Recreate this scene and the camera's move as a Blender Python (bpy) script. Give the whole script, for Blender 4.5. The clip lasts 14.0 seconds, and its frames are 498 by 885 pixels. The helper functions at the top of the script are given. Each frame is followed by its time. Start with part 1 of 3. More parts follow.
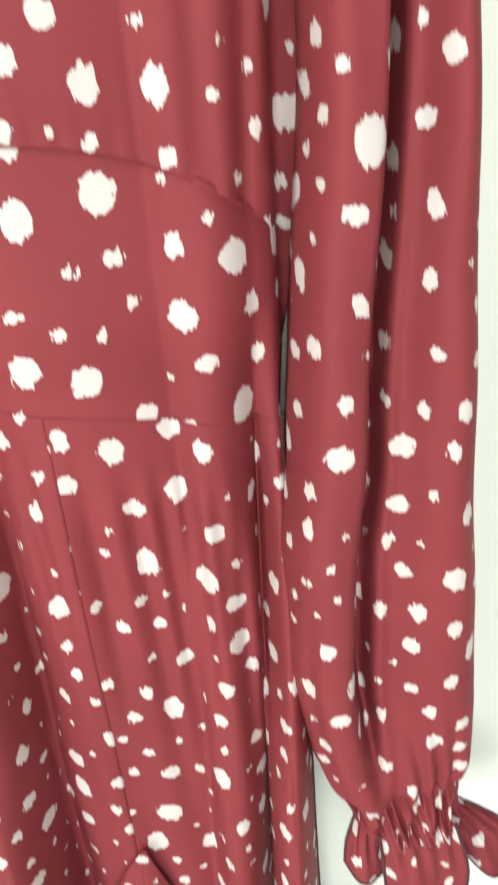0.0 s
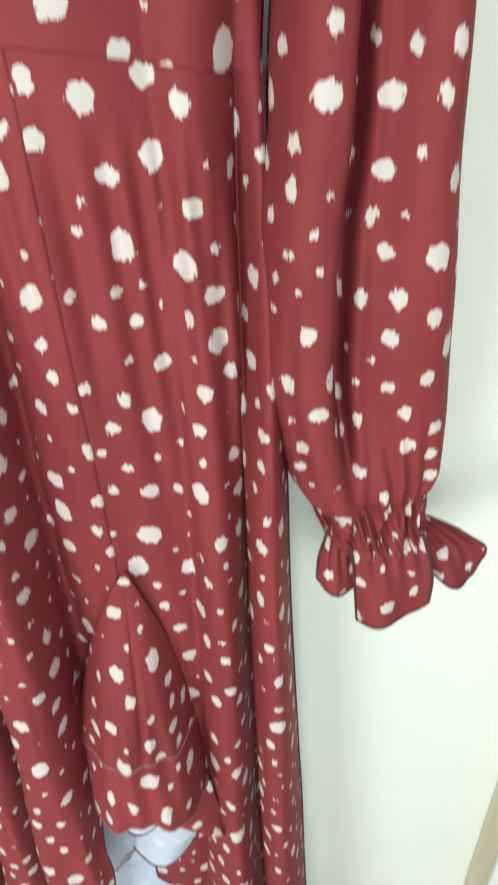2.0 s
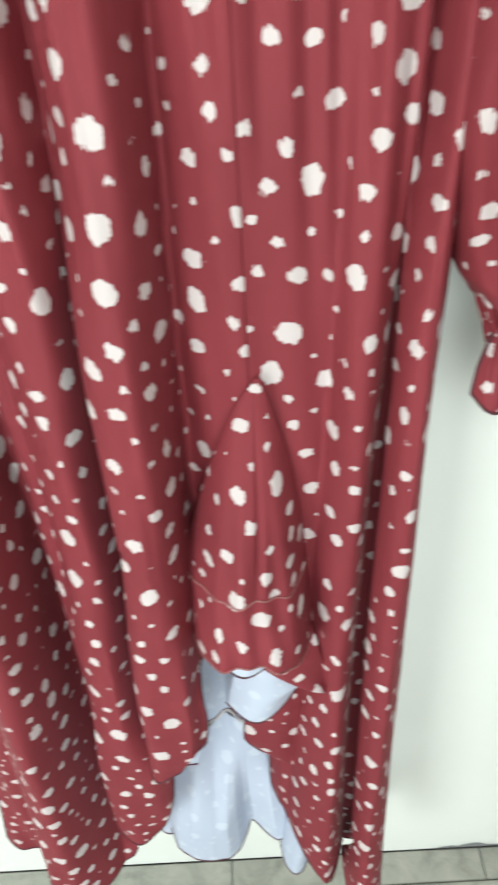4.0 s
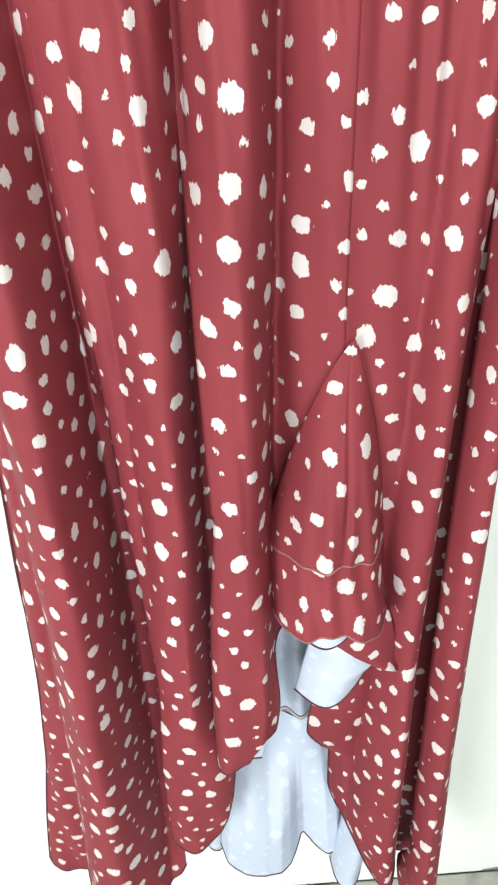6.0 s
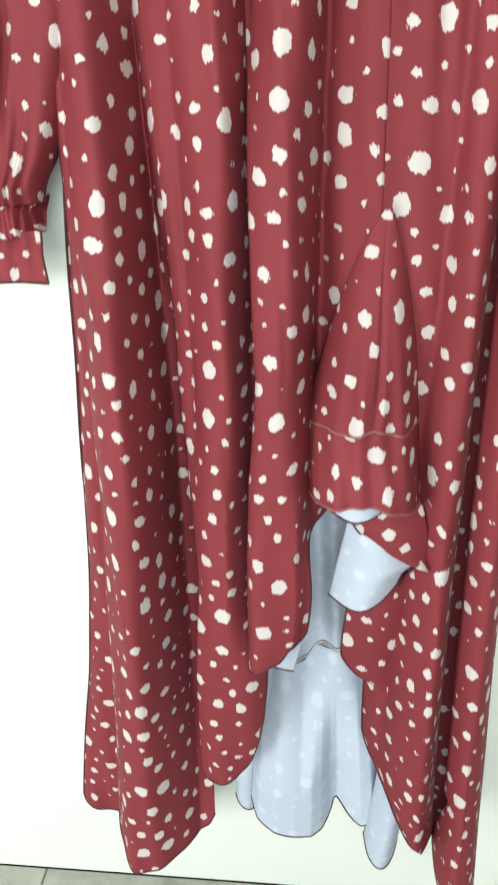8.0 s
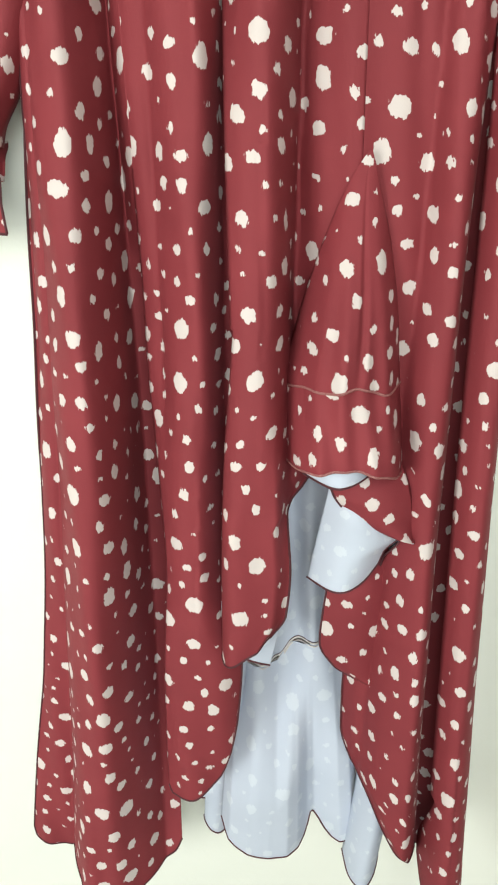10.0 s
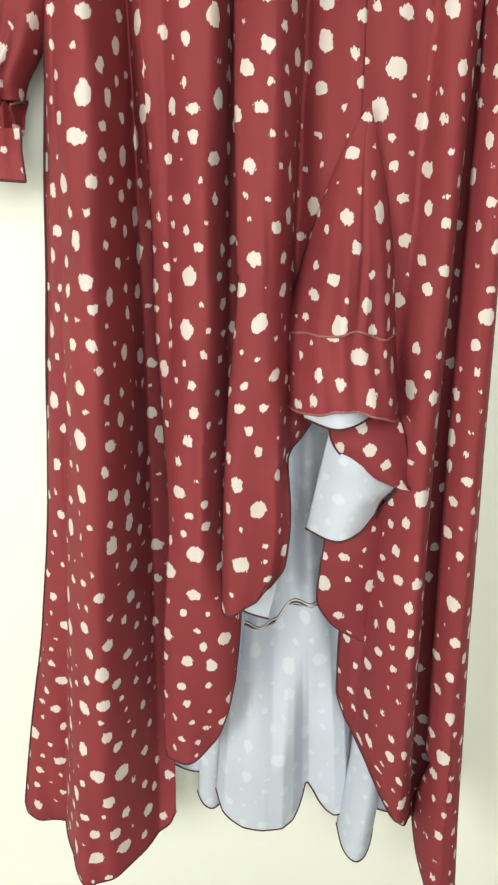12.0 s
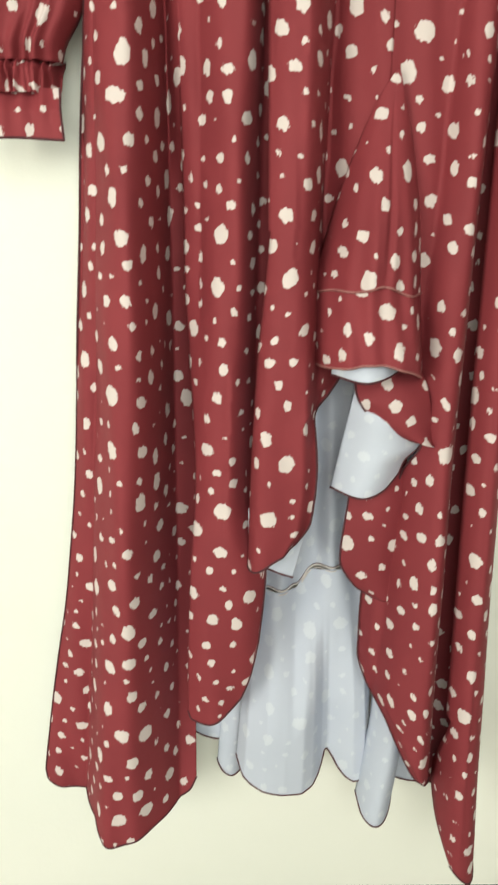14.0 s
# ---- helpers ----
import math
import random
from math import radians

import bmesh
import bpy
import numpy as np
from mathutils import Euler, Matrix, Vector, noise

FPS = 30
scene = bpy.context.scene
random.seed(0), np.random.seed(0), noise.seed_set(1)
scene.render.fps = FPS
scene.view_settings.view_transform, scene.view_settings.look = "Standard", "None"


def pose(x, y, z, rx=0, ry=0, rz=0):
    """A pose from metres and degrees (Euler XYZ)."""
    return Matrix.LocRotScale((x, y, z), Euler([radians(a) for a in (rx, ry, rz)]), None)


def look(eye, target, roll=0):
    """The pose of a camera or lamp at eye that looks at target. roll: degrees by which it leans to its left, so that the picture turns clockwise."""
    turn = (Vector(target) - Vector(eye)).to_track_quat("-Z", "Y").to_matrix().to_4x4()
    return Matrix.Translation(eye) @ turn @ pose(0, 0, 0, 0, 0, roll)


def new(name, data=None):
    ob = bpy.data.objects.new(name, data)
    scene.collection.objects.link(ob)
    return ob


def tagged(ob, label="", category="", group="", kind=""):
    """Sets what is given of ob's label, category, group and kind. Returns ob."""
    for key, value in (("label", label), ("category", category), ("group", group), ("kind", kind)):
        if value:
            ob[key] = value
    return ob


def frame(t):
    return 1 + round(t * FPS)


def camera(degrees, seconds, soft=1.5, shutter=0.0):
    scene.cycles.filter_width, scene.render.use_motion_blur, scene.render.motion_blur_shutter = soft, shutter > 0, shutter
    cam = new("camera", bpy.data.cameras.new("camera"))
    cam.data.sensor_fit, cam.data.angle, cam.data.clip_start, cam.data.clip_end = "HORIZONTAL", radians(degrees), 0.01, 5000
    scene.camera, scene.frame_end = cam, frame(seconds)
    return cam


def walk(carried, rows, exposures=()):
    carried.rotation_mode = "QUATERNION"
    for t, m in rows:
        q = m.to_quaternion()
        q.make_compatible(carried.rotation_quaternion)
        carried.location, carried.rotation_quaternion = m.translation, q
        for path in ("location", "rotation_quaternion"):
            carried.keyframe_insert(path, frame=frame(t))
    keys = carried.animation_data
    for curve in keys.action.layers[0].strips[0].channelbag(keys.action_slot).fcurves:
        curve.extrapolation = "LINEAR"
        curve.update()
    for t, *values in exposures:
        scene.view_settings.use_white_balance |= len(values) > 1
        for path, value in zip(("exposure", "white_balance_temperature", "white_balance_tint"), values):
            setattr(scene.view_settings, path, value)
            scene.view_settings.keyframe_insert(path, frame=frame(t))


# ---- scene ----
cam = camera(40.4, 14.0, soft=2.1, shutter=0.8)
PATH = [
    (0, (0.027, 0.032, 1.412), (0.083, 1.835, 0.548), -4.1),
    (0.5, (0.026, 0.025, 1.39), (0.12, 1.788, 0.45), -4.1),
    (1, (0.024, 0.005, 1.372), (0.136, 1.748, 0.397), -3.6),
    (1.5, (0.012, -0.007, 1.344), (0.135, 1.685, 0.285), -3.3),
    (2, (0.01, -0.012, 1.319), (0.142, 1.615, 0.164), -2.8),
    (2.5, (0.006, -0.017, 1.285), (0.105, 1.552, 0.049), -2.7),
    (3, (-0.006, -0.019, 1.251), (0.138, 1.51, -0.03), -2.0),
    (3.5, (-0.034, -0.022, 1.223), (0.084, 1.494, -0.076), -2.1),
    (4, (-0.059, -0.026, 1.22), (-0.062, 1.514, -0.056), -3.2),
    (4.2, (-0.068, -0.028, 1.218), (-0.114, 1.515, -0.053), -4.2),
    (6.3, (-0.137, -0.082, 1.174), (-0.07, 1.577, 0.058), -2.9),
    (6.5, (-0.135, -0.082, 1.161), (-0.054, 1.592, 0.068), -2.9),
    (7, (-0.129, -0.1, 1.116), (-0.134, 1.611, 0.08), -2.6),
    (7.5, (-0.114, -0.158, 1.093), (-0.26, 1.602, 0.155), -3.2),
    (8, (-0.102, -0.21, 1.06), (-0.315, 1.556, 0.146), -2.9),
    (8.2, (-0.118, -0.219, 1.043), (-0.263, 1.565, 0.152), -2.5),
    (10.5, (-0.136, -0.207, 0.975), (-0.173, 1.631, 0.187), -1.3),
    (11, (-0.14, -0.224, 0.954), (-0.163, 1.621, 0.182), -1.0),
    (11.5, (-0.142, -0.241, 0.929), (-0.13, 1.616, 0.187), -0.4),
    (12, (-0.149, -0.258, 0.919), (-0.143, 1.621, 0.233), -0.3),
    (12.5, (-0.154, -0.274, 0.908), (-0.143, 1.608, 0.23), -0.4),
    (13, (-0.161, -0.279, 0.9), (-0.123, 1.61, 0.244), -0.2),
    (13.5, (-0.165, -0.283, 0.895), (-0.133, 1.61, 0.251), -0.2),
    (14, (-0.177, -0.286, 0.878), (-0.162, 1.603, 0.222), 0.0),
]
EXPOSURES = [(0.0, 0.08, 6700, 5), (2.0, -0.25, 6550, 3), (3.0, -0.25, 6450, 4), (4.2, -0.15, 6400, 6), (7.0, 0.14, 6450, 7), (8.2, -0.2, 6500, 3), (10.5, -0.25, 7050, 6), (12.5, -0.3, 7450, 6), (14.0, -0.38, 7550, 6)]
LIGHT = (62.0, 40.0)
walk(cam, [(t, look(eye, target, roll)) for t, eye, target, roll in PATH], EXPOSURES)

# ---- light: daylight through two assumed openings behind the camera, in an assumed bare room ----
world = bpy.data.worlds.new("world")
scene.world = world
world.use_nodes = True
sky = world.node_tree.nodes.new("ShaderNodeTexSky")
sky.sky_type, sky.sun_disc = "NISHITA", False
sky.sun_elevation, sky.sun_rotation = radians(40), radians(200)
world.node_tree.links.new(sky.outputs[0], world.node_tree.nodes["Background"].inputs[0])
world.node_tree.nodes["Background"].inputs[1].default_value = 0.12

WALL_Y = 0.39
# Both unseen: the left one follows the wall shadows, the second is added fill.
UNSEEN_OPENINGS = ((-2.35, -1.25, 0.45, 1.65), (-0.75, 0.65, 0.9, 2.3))       # openings in the wall behind: x, x, z, z
ROOM = (-2.6, 1.6, -1.8, 2.7)          # left, right, back, ceiling

for (wx0, wx1, wz0, wz1), energy in zip(UNSEEN_OPENINGS, LIGHT):
    opening_lamp = bpy.data.lights.new("unseen_opening_light", "AREA")
    opening_lamp.shape, opening_lamp.size, opening_lamp.size_y = "RECTANGLE", wx1 - wx0, wz1 - wz0
    opening_lamp.energy, opening_lamp.color = energy, (0.97, 1.0, 0.985)
    lamp = new("unseen_opening_light", opening_lamp)
    lamp.matrix_world = look(((wx0 + wx1) / 2, ROOM[2] - 0.04, (wz0 + wz1) / 2), (-0.1 + 0.6 * (wx0 + wx1) / 2, 0.4, 1.0))


# ---- materials ----
def material(name, roughness=0.6):
    m = bpy.data.materials.new(name)
    m.use_nodes = True
    b = m.node_tree.nodes["Principled BSDF"]
    b.inputs["Roughness"].default_value = roughness
    return m, m.node_tree, b


def node(tree, kind, links=(), **inputs):
    n = tree.nodes.new(kind)
    for k, v in inputs.items():
        n.inputs[k.replace("_", " ")].default_value = v
    for out, key in links:
        tree.links.new(out, n.inputs[key])
    return n


def colours(tree, fac, *stops):
    r = tree.nodes.new("ShaderNodeValToRGB")
    while len(r.color_ramp.elements) < len(stops):
        r.color_ramp.elements.new(0.5)
    for e, (p, c) in zip(r.color_ramp.elements, stops):
        e.position, e.color = p, (*c, 1)
    tree.links.new(fac, r.inputs[0])
    return r


def mixed(tree, fac, a, b):
    m = tree.nodes.new("ShaderNodeMix")
    m.data_type = "RGBA"
    for v, k in ((fac, 0), (a, 6), (b, 7)):
        if isinstance(v, (tuple, float)):
            m.inputs[k].default_value = (*v, 1) if isinstance(v, tuple) else v
        else:
            tree.links.new(v, m.inputs[k])
    return m


def bump(tree, b, height, strength, distance):
    n = node(tree, "ShaderNodeBump", [(height, "Height")], Strength=strength, Distance=distance)
    tree.links.new(n.outputs[0], b.inputs["Normal"])


def cloth(name, ground_a, ground_b, dot_colour, dot_mix, roughness, lustre):
    """Woven fabric with the ragged dot print; the 'dot' attribute is the distance inside the nearest dot, in mm."""
    m, t, b = material(name, roughness)
    co = t.nodes.new("ShaderNodeTexCoord").outputs["Object"]
    along = node(t, "ShaderNodeMapping", [(co, "Vector")])
    along.inputs["Scale"].default_value = (1, 1, 0.4)
    ragged = node(t, "ShaderNodeTexNoise", [(along.outputs[0], "Vector")], Scale=430.0, Detail=2.0, Roughness=0.6)
    lumpy = node(t, "ShaderNodeTexNoise", [(co, "Vector")], Scale=90.0, Detail=1.0)
    at = t.nodes.new("ShaderNodeAttribute")
    at.attribute_name = "dot"
    one = node(t, "ShaderNodeMath", [(ragged.outputs[0], 0)])
    one.operation = "MULTIPLY_ADD"
    one.inputs[1].default_value = 6.6
    t.links.new(at.outputs["Fac"], one.inputs[2])
    two = node(t, "ShaderNodeMath", [(lumpy.outputs[0], 0), (one.outputs[0], 2)])
    two.operation = "MULTIPLY_ADD"
    two.inputs[1].default_value = 4.6
    edge = node(t, "ShaderNodeMapRange", [(two.outputs[0], "Value")])
    edge.inputs["From Min"].default_value, edge.inputs["From Max"].default_value = 5.15, 5.45
    wear = node(t, "ShaderNodeTexNoise", [(co, "Vector")], Scale=9.0, Detail=4.0)
    ground = colours(t, wear.outputs[0], (0.3, ground_a), (0.7, ground_b))
    fac = node(t, "ShaderNodeMath", [(edge.outputs[0], 0)])
    fac.operation = "MULTIPLY"
    fac.inputs[1].default_value = dot_mix
    col = mixed(t, fac.outputs[0], ground.outputs[0], dot_colour)
    t.links.new(col.outputs[2], b.inputs["Base Color"])
    b.inputs["Metallic"].default_value = lustre
    b.inputs["Specular IOR Level"].default_value = 0.18
    weave = node(t, "ShaderNodeTexNoise", [(co, "Vector")], Scale=900.0, Detail=2.0)
    crumple = node(t, "ShaderNodeTexNoise", [(co, "Vector")], Scale=38.0, Detail=3.0)
    both = node(t, "ShaderNodeMath", [(weave.outputs[0], 0), (crumple.outputs[0], 2)])
    both.operation = "MULTIPLY_ADD"
    both.inputs[1].default_value = 0.12
    bump(t, b, both.outputs[0], 0.35, 0.0025)
    return m


CRIMSON = cloth("printed_satin", (0.200, 0.032, 0.041), (0.236, 0.038, 0.048), (0.60, 0.54, 0.535), 1.0, 0.68, 0.08)
LINING = cloth("satin_wrong_side", (0.46, 0.51, 0.62), (0.51, 0.56, 0.67), (0.62, 0.67, 0.74), 0.5, 0.65, 0.05)

STITCH, t, b = material("overlock_thread", 0.8)
n = node(t, "ShaderNodeTexNoise", Scale=700.0)
t.links.new(colours(t, n.outputs[0], (0.35, (0.05, 0.012, 0.018)), (0.65, (0.10, 0.022, 0.03))).outputs[0], b.inputs["Base Color"])

THREAD, t, b = material("white_thread", 0.8)
n = node(t, "ShaderNodeTexNoise", Scale=500.0)
t.links.new(colours(t, n.outputs[0], (0.35, (0.45, 0.42, 0.42)), (0.65, (0.75, 0.72, 0.70))).outputs[0], b.inputs["Base Color"])

ROLLED, t, b = material("rolled_satin_edge", 0.7)
n = node(t, "ShaderNodeTexNoise", Scale=120.0, Detail=3.0)
t.links.new(colours(t, n.outputs[0], (0.4, (0.17, 0.03, 0.036)), (0.62, (0.42, 0.20, 0.19))).outputs[0], b.inputs["Base Color"])

PAINT, t, b = material("wall_paint", 0.75)
co = t.nodes.new("ShaderNodeTexCoord").outputs["Object"]
big = node(t, "ShaderNodeTexNoise", [(co, "Vector")], Scale=2.2, Detail=5.0)
specks = node(t, "ShaderNodeTexNoise", [(co, "Vector")], Scale=23.0, Detail=6.0, Roughness=0.7)
wash = colours(t, big.outputs[0], (0.3, (0.74, 0.775, 0.73)), (0.7, (0.80, 0.82, 0.775)))
dirt = colours(t, specks.outputs[0], (0.73, (0, 0, 0)), (0.80, (0.6, 0.6, 0.6)))
t.links.new(mixed(t, dirt.outputs[0], wash.outputs[0], (0.42, 0.41, 0.36)).outputs[2], b.inputs["Base Color"])
fine = node(t, "ShaderNodeTexNoise", [(co, "Vector")], Scale=140.0, Detail=4.0)
bump(t, b, fine.outputs[0], 0.15, 0.002)

WHITE, t, b = material("white_plaster", 0.7)
co = t.nodes.new("ShaderNodeTexCoord").outputs["Object"]
n = node(t, "ShaderNodeTexNoise", [(co, "Vector")], Scale=6.0, Detail=6.0)
t.links.new(colours(t, n.outputs[0], (0.3, (0.74, 0.75, 0.76)), (0.7, (0.82, 0.82, 0.82))).outputs[0], b.inputs["Base Color"])
bump(t, b, n.outputs[0], 0.2, 0.002)

# Tone of the unseen walls and ceiling, set for how much light they bounce.
PALE, t, b = material("unseen_room_paint", 0.8)
co = t.nodes.new("ShaderNodeTexCoord").outputs["Object"]
n = node(t, "ShaderNodeTexNoise", [(co, "Vector")], Scale=3.0, Detail=6.0)
t.links.new(colours(t, n.outputs[0], (0.3, (0.56, 0.56, 0.54)), (0.7, (0.66, 0.65, 0.63))).outputs[0], b.inputs["Base Color"])

BEIGE, t, b = material("beige_painted_wood", 0.55)
co = t.nodes.new("ShaderNodeTexCoord").outputs["Object"]
stretched = node(t, "ShaderNodeMapping", [(co, "Vector")])
stretched.inputs["Scale"].default_value = (30, 30, 2.5)
n = node(t, "ShaderNodeTexNoise", [(stretched.outputs[0], "Vector")], Scale=3.0, Detail=5.0)
t.links.new(colours(t, n.outputs[0], (0.3, (0.50, 0.43, 0.33)), (0.7, (0.62, 0.55, 0.44))).outputs[0], b.inputs["Base Color"])
bump(t, b, n.outputs[0], 0.2, 0.002)

STONE, t, b = material("grey_marble_tile", 0.4)
co = t.nodes.new("ShaderNodeTexCoord").outputs["Object"]
rnd = t.nodes.new("ShaderNodeObjectInfo").outputs["Random"]
shift = node(t, "ShaderNodeVectorMath", [(co, 0), (rnd, 1)])
cloud = node(t, "ShaderNodeTexNoise", [(shift.outputs[0], "Vector")], Scale=16.0, Detail=7.0, Roughness=0.65, Distortion=0.8)
grey = colours(t, cloud.outputs[0], (0.3, (0.24, 0.245, 0.21)), (0.5, (0.36, 0.365, 0.32)), (0.7, (0.46, 0.45, 0.40)))
t.links.new(grey.outputs[0], b.inputs["Base Color"])
bump(t, b, cloud.outputs[0], 0.1, 0.002)

GROUT, t, b = material("dark_grout", 0.9)
n = node(t, "ShaderNodeTexNoise", Scale=60.0, Detail=4.0)
t.links.new(colours(t, n.outputs[0], (0.3, (0.12, 0.12, 0.11)), (0.7, (0.20, 0.20, 0.185))).outputs[0], b.inputs["Base Color"])

GRIME, t, b = material("damp_grime", 0.9)
n = node(t, "ShaderNodeTexNoise", Scale=40.0, Detail=6.0)
t.links.new(colours(t, n.outputs[0], (0.35, (0.14, 0.145, 0.15)), (0.65, (0.30, 0.31, 0.32))).outputs[0], b.inputs["Base Color"])


# ---- builders ----
def part(name, bm, mat, parent, label=""):
    me = bpy.data.meshes.new(name)
    bm.to_mesh(me)
    bm.free()
    me.materials.append(mat)
    ob = new(name, me)
    ob.parent = parent
    return tagged(ob, label)


def box(x0, x1, y0, y1, z0, z1, bevel=0.0):
    bm = bmesh.new()
    bmesh.ops.create_cube(bm, size=1, matrix=Matrix.Translation(((x0 + x1) / 2, (y0 + y1) / 2, (z0 + z1) / 2)) @ Matrix.Diagonal((x1 - x0, y1 - y0, z1 - z0, 1)))
    if bevel:
        bmesh.ops.bevel(bm, geom=bm.edges[:], offset=bevel, segments=2, affect="EDGES")
    return bm


def structure(name, bm, mat, label, category):
    return tagged(part(name, bm, mat, None, label), category=category, kind="structure")


# ---- the room ----
X0, X1, Y0, TOP = ROOM
north = structure("wall_north", box(X0, X1, WALL_Y, WALL_Y + 0.12, 0, TOP), PAINT, "white painted plaster wall with small stains behind the dress", "wall")
# Side walls, back wall and ceiling are unseen, added to enclose and bounce light.
structure("wall_west", box(X0 - 0.12, X0, Y0, WALL_Y + 0.12, 0, TOP), PALE, "unseen plain pale grey plaster side wall, added to bounce light", "wall")
structure("wall_east", box(X1, X1 + 0.12, Y0, WALL_Y + 0.12, 0, TOP), PALE, "unseen plain pale grey plaster side wall, added to bounce light", "wall")
south = bmesh.new()
edges_x = [X0, *UNSEEN_OPENINGS[0][:2], *UNSEEN_OPENINGS[1][:2], X1]
for k in range(5):
    gaps = [(0, TOP)] if k % 2 == 0 else [(0, UNSEEN_OPENINGS[k // 2][2]), (UNSEEN_OPENINGS[k // 2][3], TOP)]
    for z0, z1 in gaps:
        middle = Matrix.Translation(((edges_x[k] + edges_x[k + 1]) / 2, Y0 - 0.06, (z0 + z1) / 2))
        bmesh.ops.create_cube(south, size=1, matrix=middle @ Matrix.Diagonal((edges_x[k + 1] - edges_x[k], 0.12, z1 - z0, 1)))
structure("wall_south", south, PALE, "unseen plain pale grey plaster wall with two assumed light openings", "wall")
structure("ceiling", box(X0 - 0.12, X1 + 0.12, Y0 - 0.12, WALL_Y + 0.12, TOP, TOP + 0.1), PALE, "unseen plain pale grey ceiling, added to bounce light", "ceiling")
floor = structure("floor", box(X0, X1, Y0, WALL_Y, -0.06, -0.003), GROUT, "grey marble tile floor with dark joints", "floor")
pilaster = structure("wall_pilaster", box(0.3305, 1.25, 0.352, WALL_Y, 0.0, TOP, 0.002), WHITE, "white plastered projection beside a beige wooden edge", "wall")
edge_strip = structure("trim", box(0.325, 0.330, 0.350, WALL_Y - 0.001, 0.0, TOP, 0.0015), BEIGE, "beige painted wooden edge strip with a dirty foot", "trim")


def stain(start, end, tall, parent, seed):
    """A damp, dirty foot on a wall: a thin skin with an uneven upper edge that runs out at both ends."""
    bm = bmesh.new()
    n = 60
    low, high = [], []
    for k in range(n + 1):
        x, y = start[0] + (end[0] - start[0]) * k / n, start[1] + (end[1] - start[1]) * k / n
        h = tall * (0.35 + 0.9 * abs(noise.noise((x * 30, y * 30, seed))) + 0.5 * abs(noise.noise((x * 110, y * 110, seed + 3))))
        low.append(bm.verts.new((x, y, 0.001)))
        high.append(bm.verts.new((x, y, 0.001 + h * math.sin(math.pi * min(max(k / n, 0.04), 0.96)) ** 0.4)))
    for k in range(n):
        bm.faces.new((low[k], low[k + 1], high[k + 1], high[k]))
    part("stain", bm, GRIME, parent, "grey damp grime along the floor")


stain((0.21, WALL_Y - 0.0006), (0.3245, WALL_Y - 0.0006), 0.016, north, 1.0)
stain((0.3305, 0.3514), (0.60, 0.3514), 0.032, pilaster, 5.0)
stain((0.3244, 0.389), (0.3244, 0.350), 0.030, edge_strip, 9.0)


# The drape of the front: ridges and valleys as smooth lines from hem to waist.
# Each: x at the hem, the knee and the waist, then the depth there.
FOLD_Z = (0.28, 0.70, 1.28)
FOLDS = []


def crease(xs, ys):
    FOLDS.append((xs, ys))


crease((-0.413, -0.340, -0.298), (0.351, 0.354, 0.346))  # edge
crease((-0.358, -0.318, -0.283), (0.335, 0.332, 0.331))  # valley
crease((-0.316, -0.281, -0.273), (0.269, 0.291, 0.327))  # ridge
crease((-0.251, -0.247, -0.238), (0.322, 0.380, 0.333))  # valley
crease((-0.233, -0.219, -0.210), (0.295, 0.336, 0.327))  # shoulder
crease((-0.210, -0.191, -0.172), (0.279, 0.303, 0.322))  # ridge
crease((-0.179, -0.167, -0.150), (0.292, 0.342, 0.347))  # valley
crease((-0.146, -0.138, -0.119), (0.270, 0.279, 0.321))  # ridge
crease((-0.109, -0.108, -0.092), (0.322, 0.352, 0.342))  # valley
crease((-0.059, -0.060, -0.056), (0.323, 0.327, 0.321))  # shoulder
crease((-0.054, -0.020, 0.001), (0.285, 0.322, 0.331))  # valley
crease((-0.004, 0.007, 0.022), (0.242, 0.290, 0.322))  # ridge
crease((0.033, 0.031, 0.041), (0.326, 0.354, 0.335))  # valley
crease((0.050, 0.046, 0.050), (0.246, 0.282, 0.327))  # ridge
crease((0.086, 0.071, 0.058), (0.327, 0.336, 0.346))  # edge


def smooth(t):
    t = np.clip(t, 0, 1)
    return t * t * (3 - 2 * t)


def curve(t, xs, ys):
    """A smooth line through points, with no overshoot between them."""
    xs, ys = np.asarray(xs, float), np.asarray(ys, float)
    h, d = np.diff(xs), np.diff(ys) / np.diff(xs)
    m = np.zeros(len(xs))
    m[0], m[-1] = d[0], d[-1]
    same = d[:-1] * d[1:] > 0
    m[1:-1][same] = 2 * d[:-1][same] * d[1:][same] / (d[:-1] + d[1:])[same]
    t = np.clip(t, xs[0], xs[-1])
    k = np.clip(np.searchsorted(xs, t, side="right") - 1, 0, len(h) - 1)
    f = (t - xs[k]) / h[k]
    return (1 + 2 * f) * (1 - f) ** 2 * ys[k] + f * (1 - f) ** 2 * h[k] * m[k] + f * f * (3 - 2 * f) * ys[k + 1] + f * f * (f - 1) * h[k] * m[k + 1]


def ramp(z, rows):
    """A value that runs smoothly through rows of (height, value), lowest first."""
    return curve(z, [r[0] for r in rows], [r[1] for r in rows])


def bend(z, values):
    """A smooth line through three values at the heights FOLD_Z."""
    z = np.clip(z, 0.18, 1.34)
    a, m, c = FOLD_Z
    return values[0] * (z - m) * (z - c) / ((a - m) * (a - c)) + values[1] * (z - a) * (z - c) / ((m - a) * (m - c)) + values[2] * (z - a) * (z - m) / ((c - a) * (c - m))


def fold_x(k, z):
    return bend(z, FOLDS[k][0])


def fold_y(k, z):
    return bend(z, FOLDS[k][1])


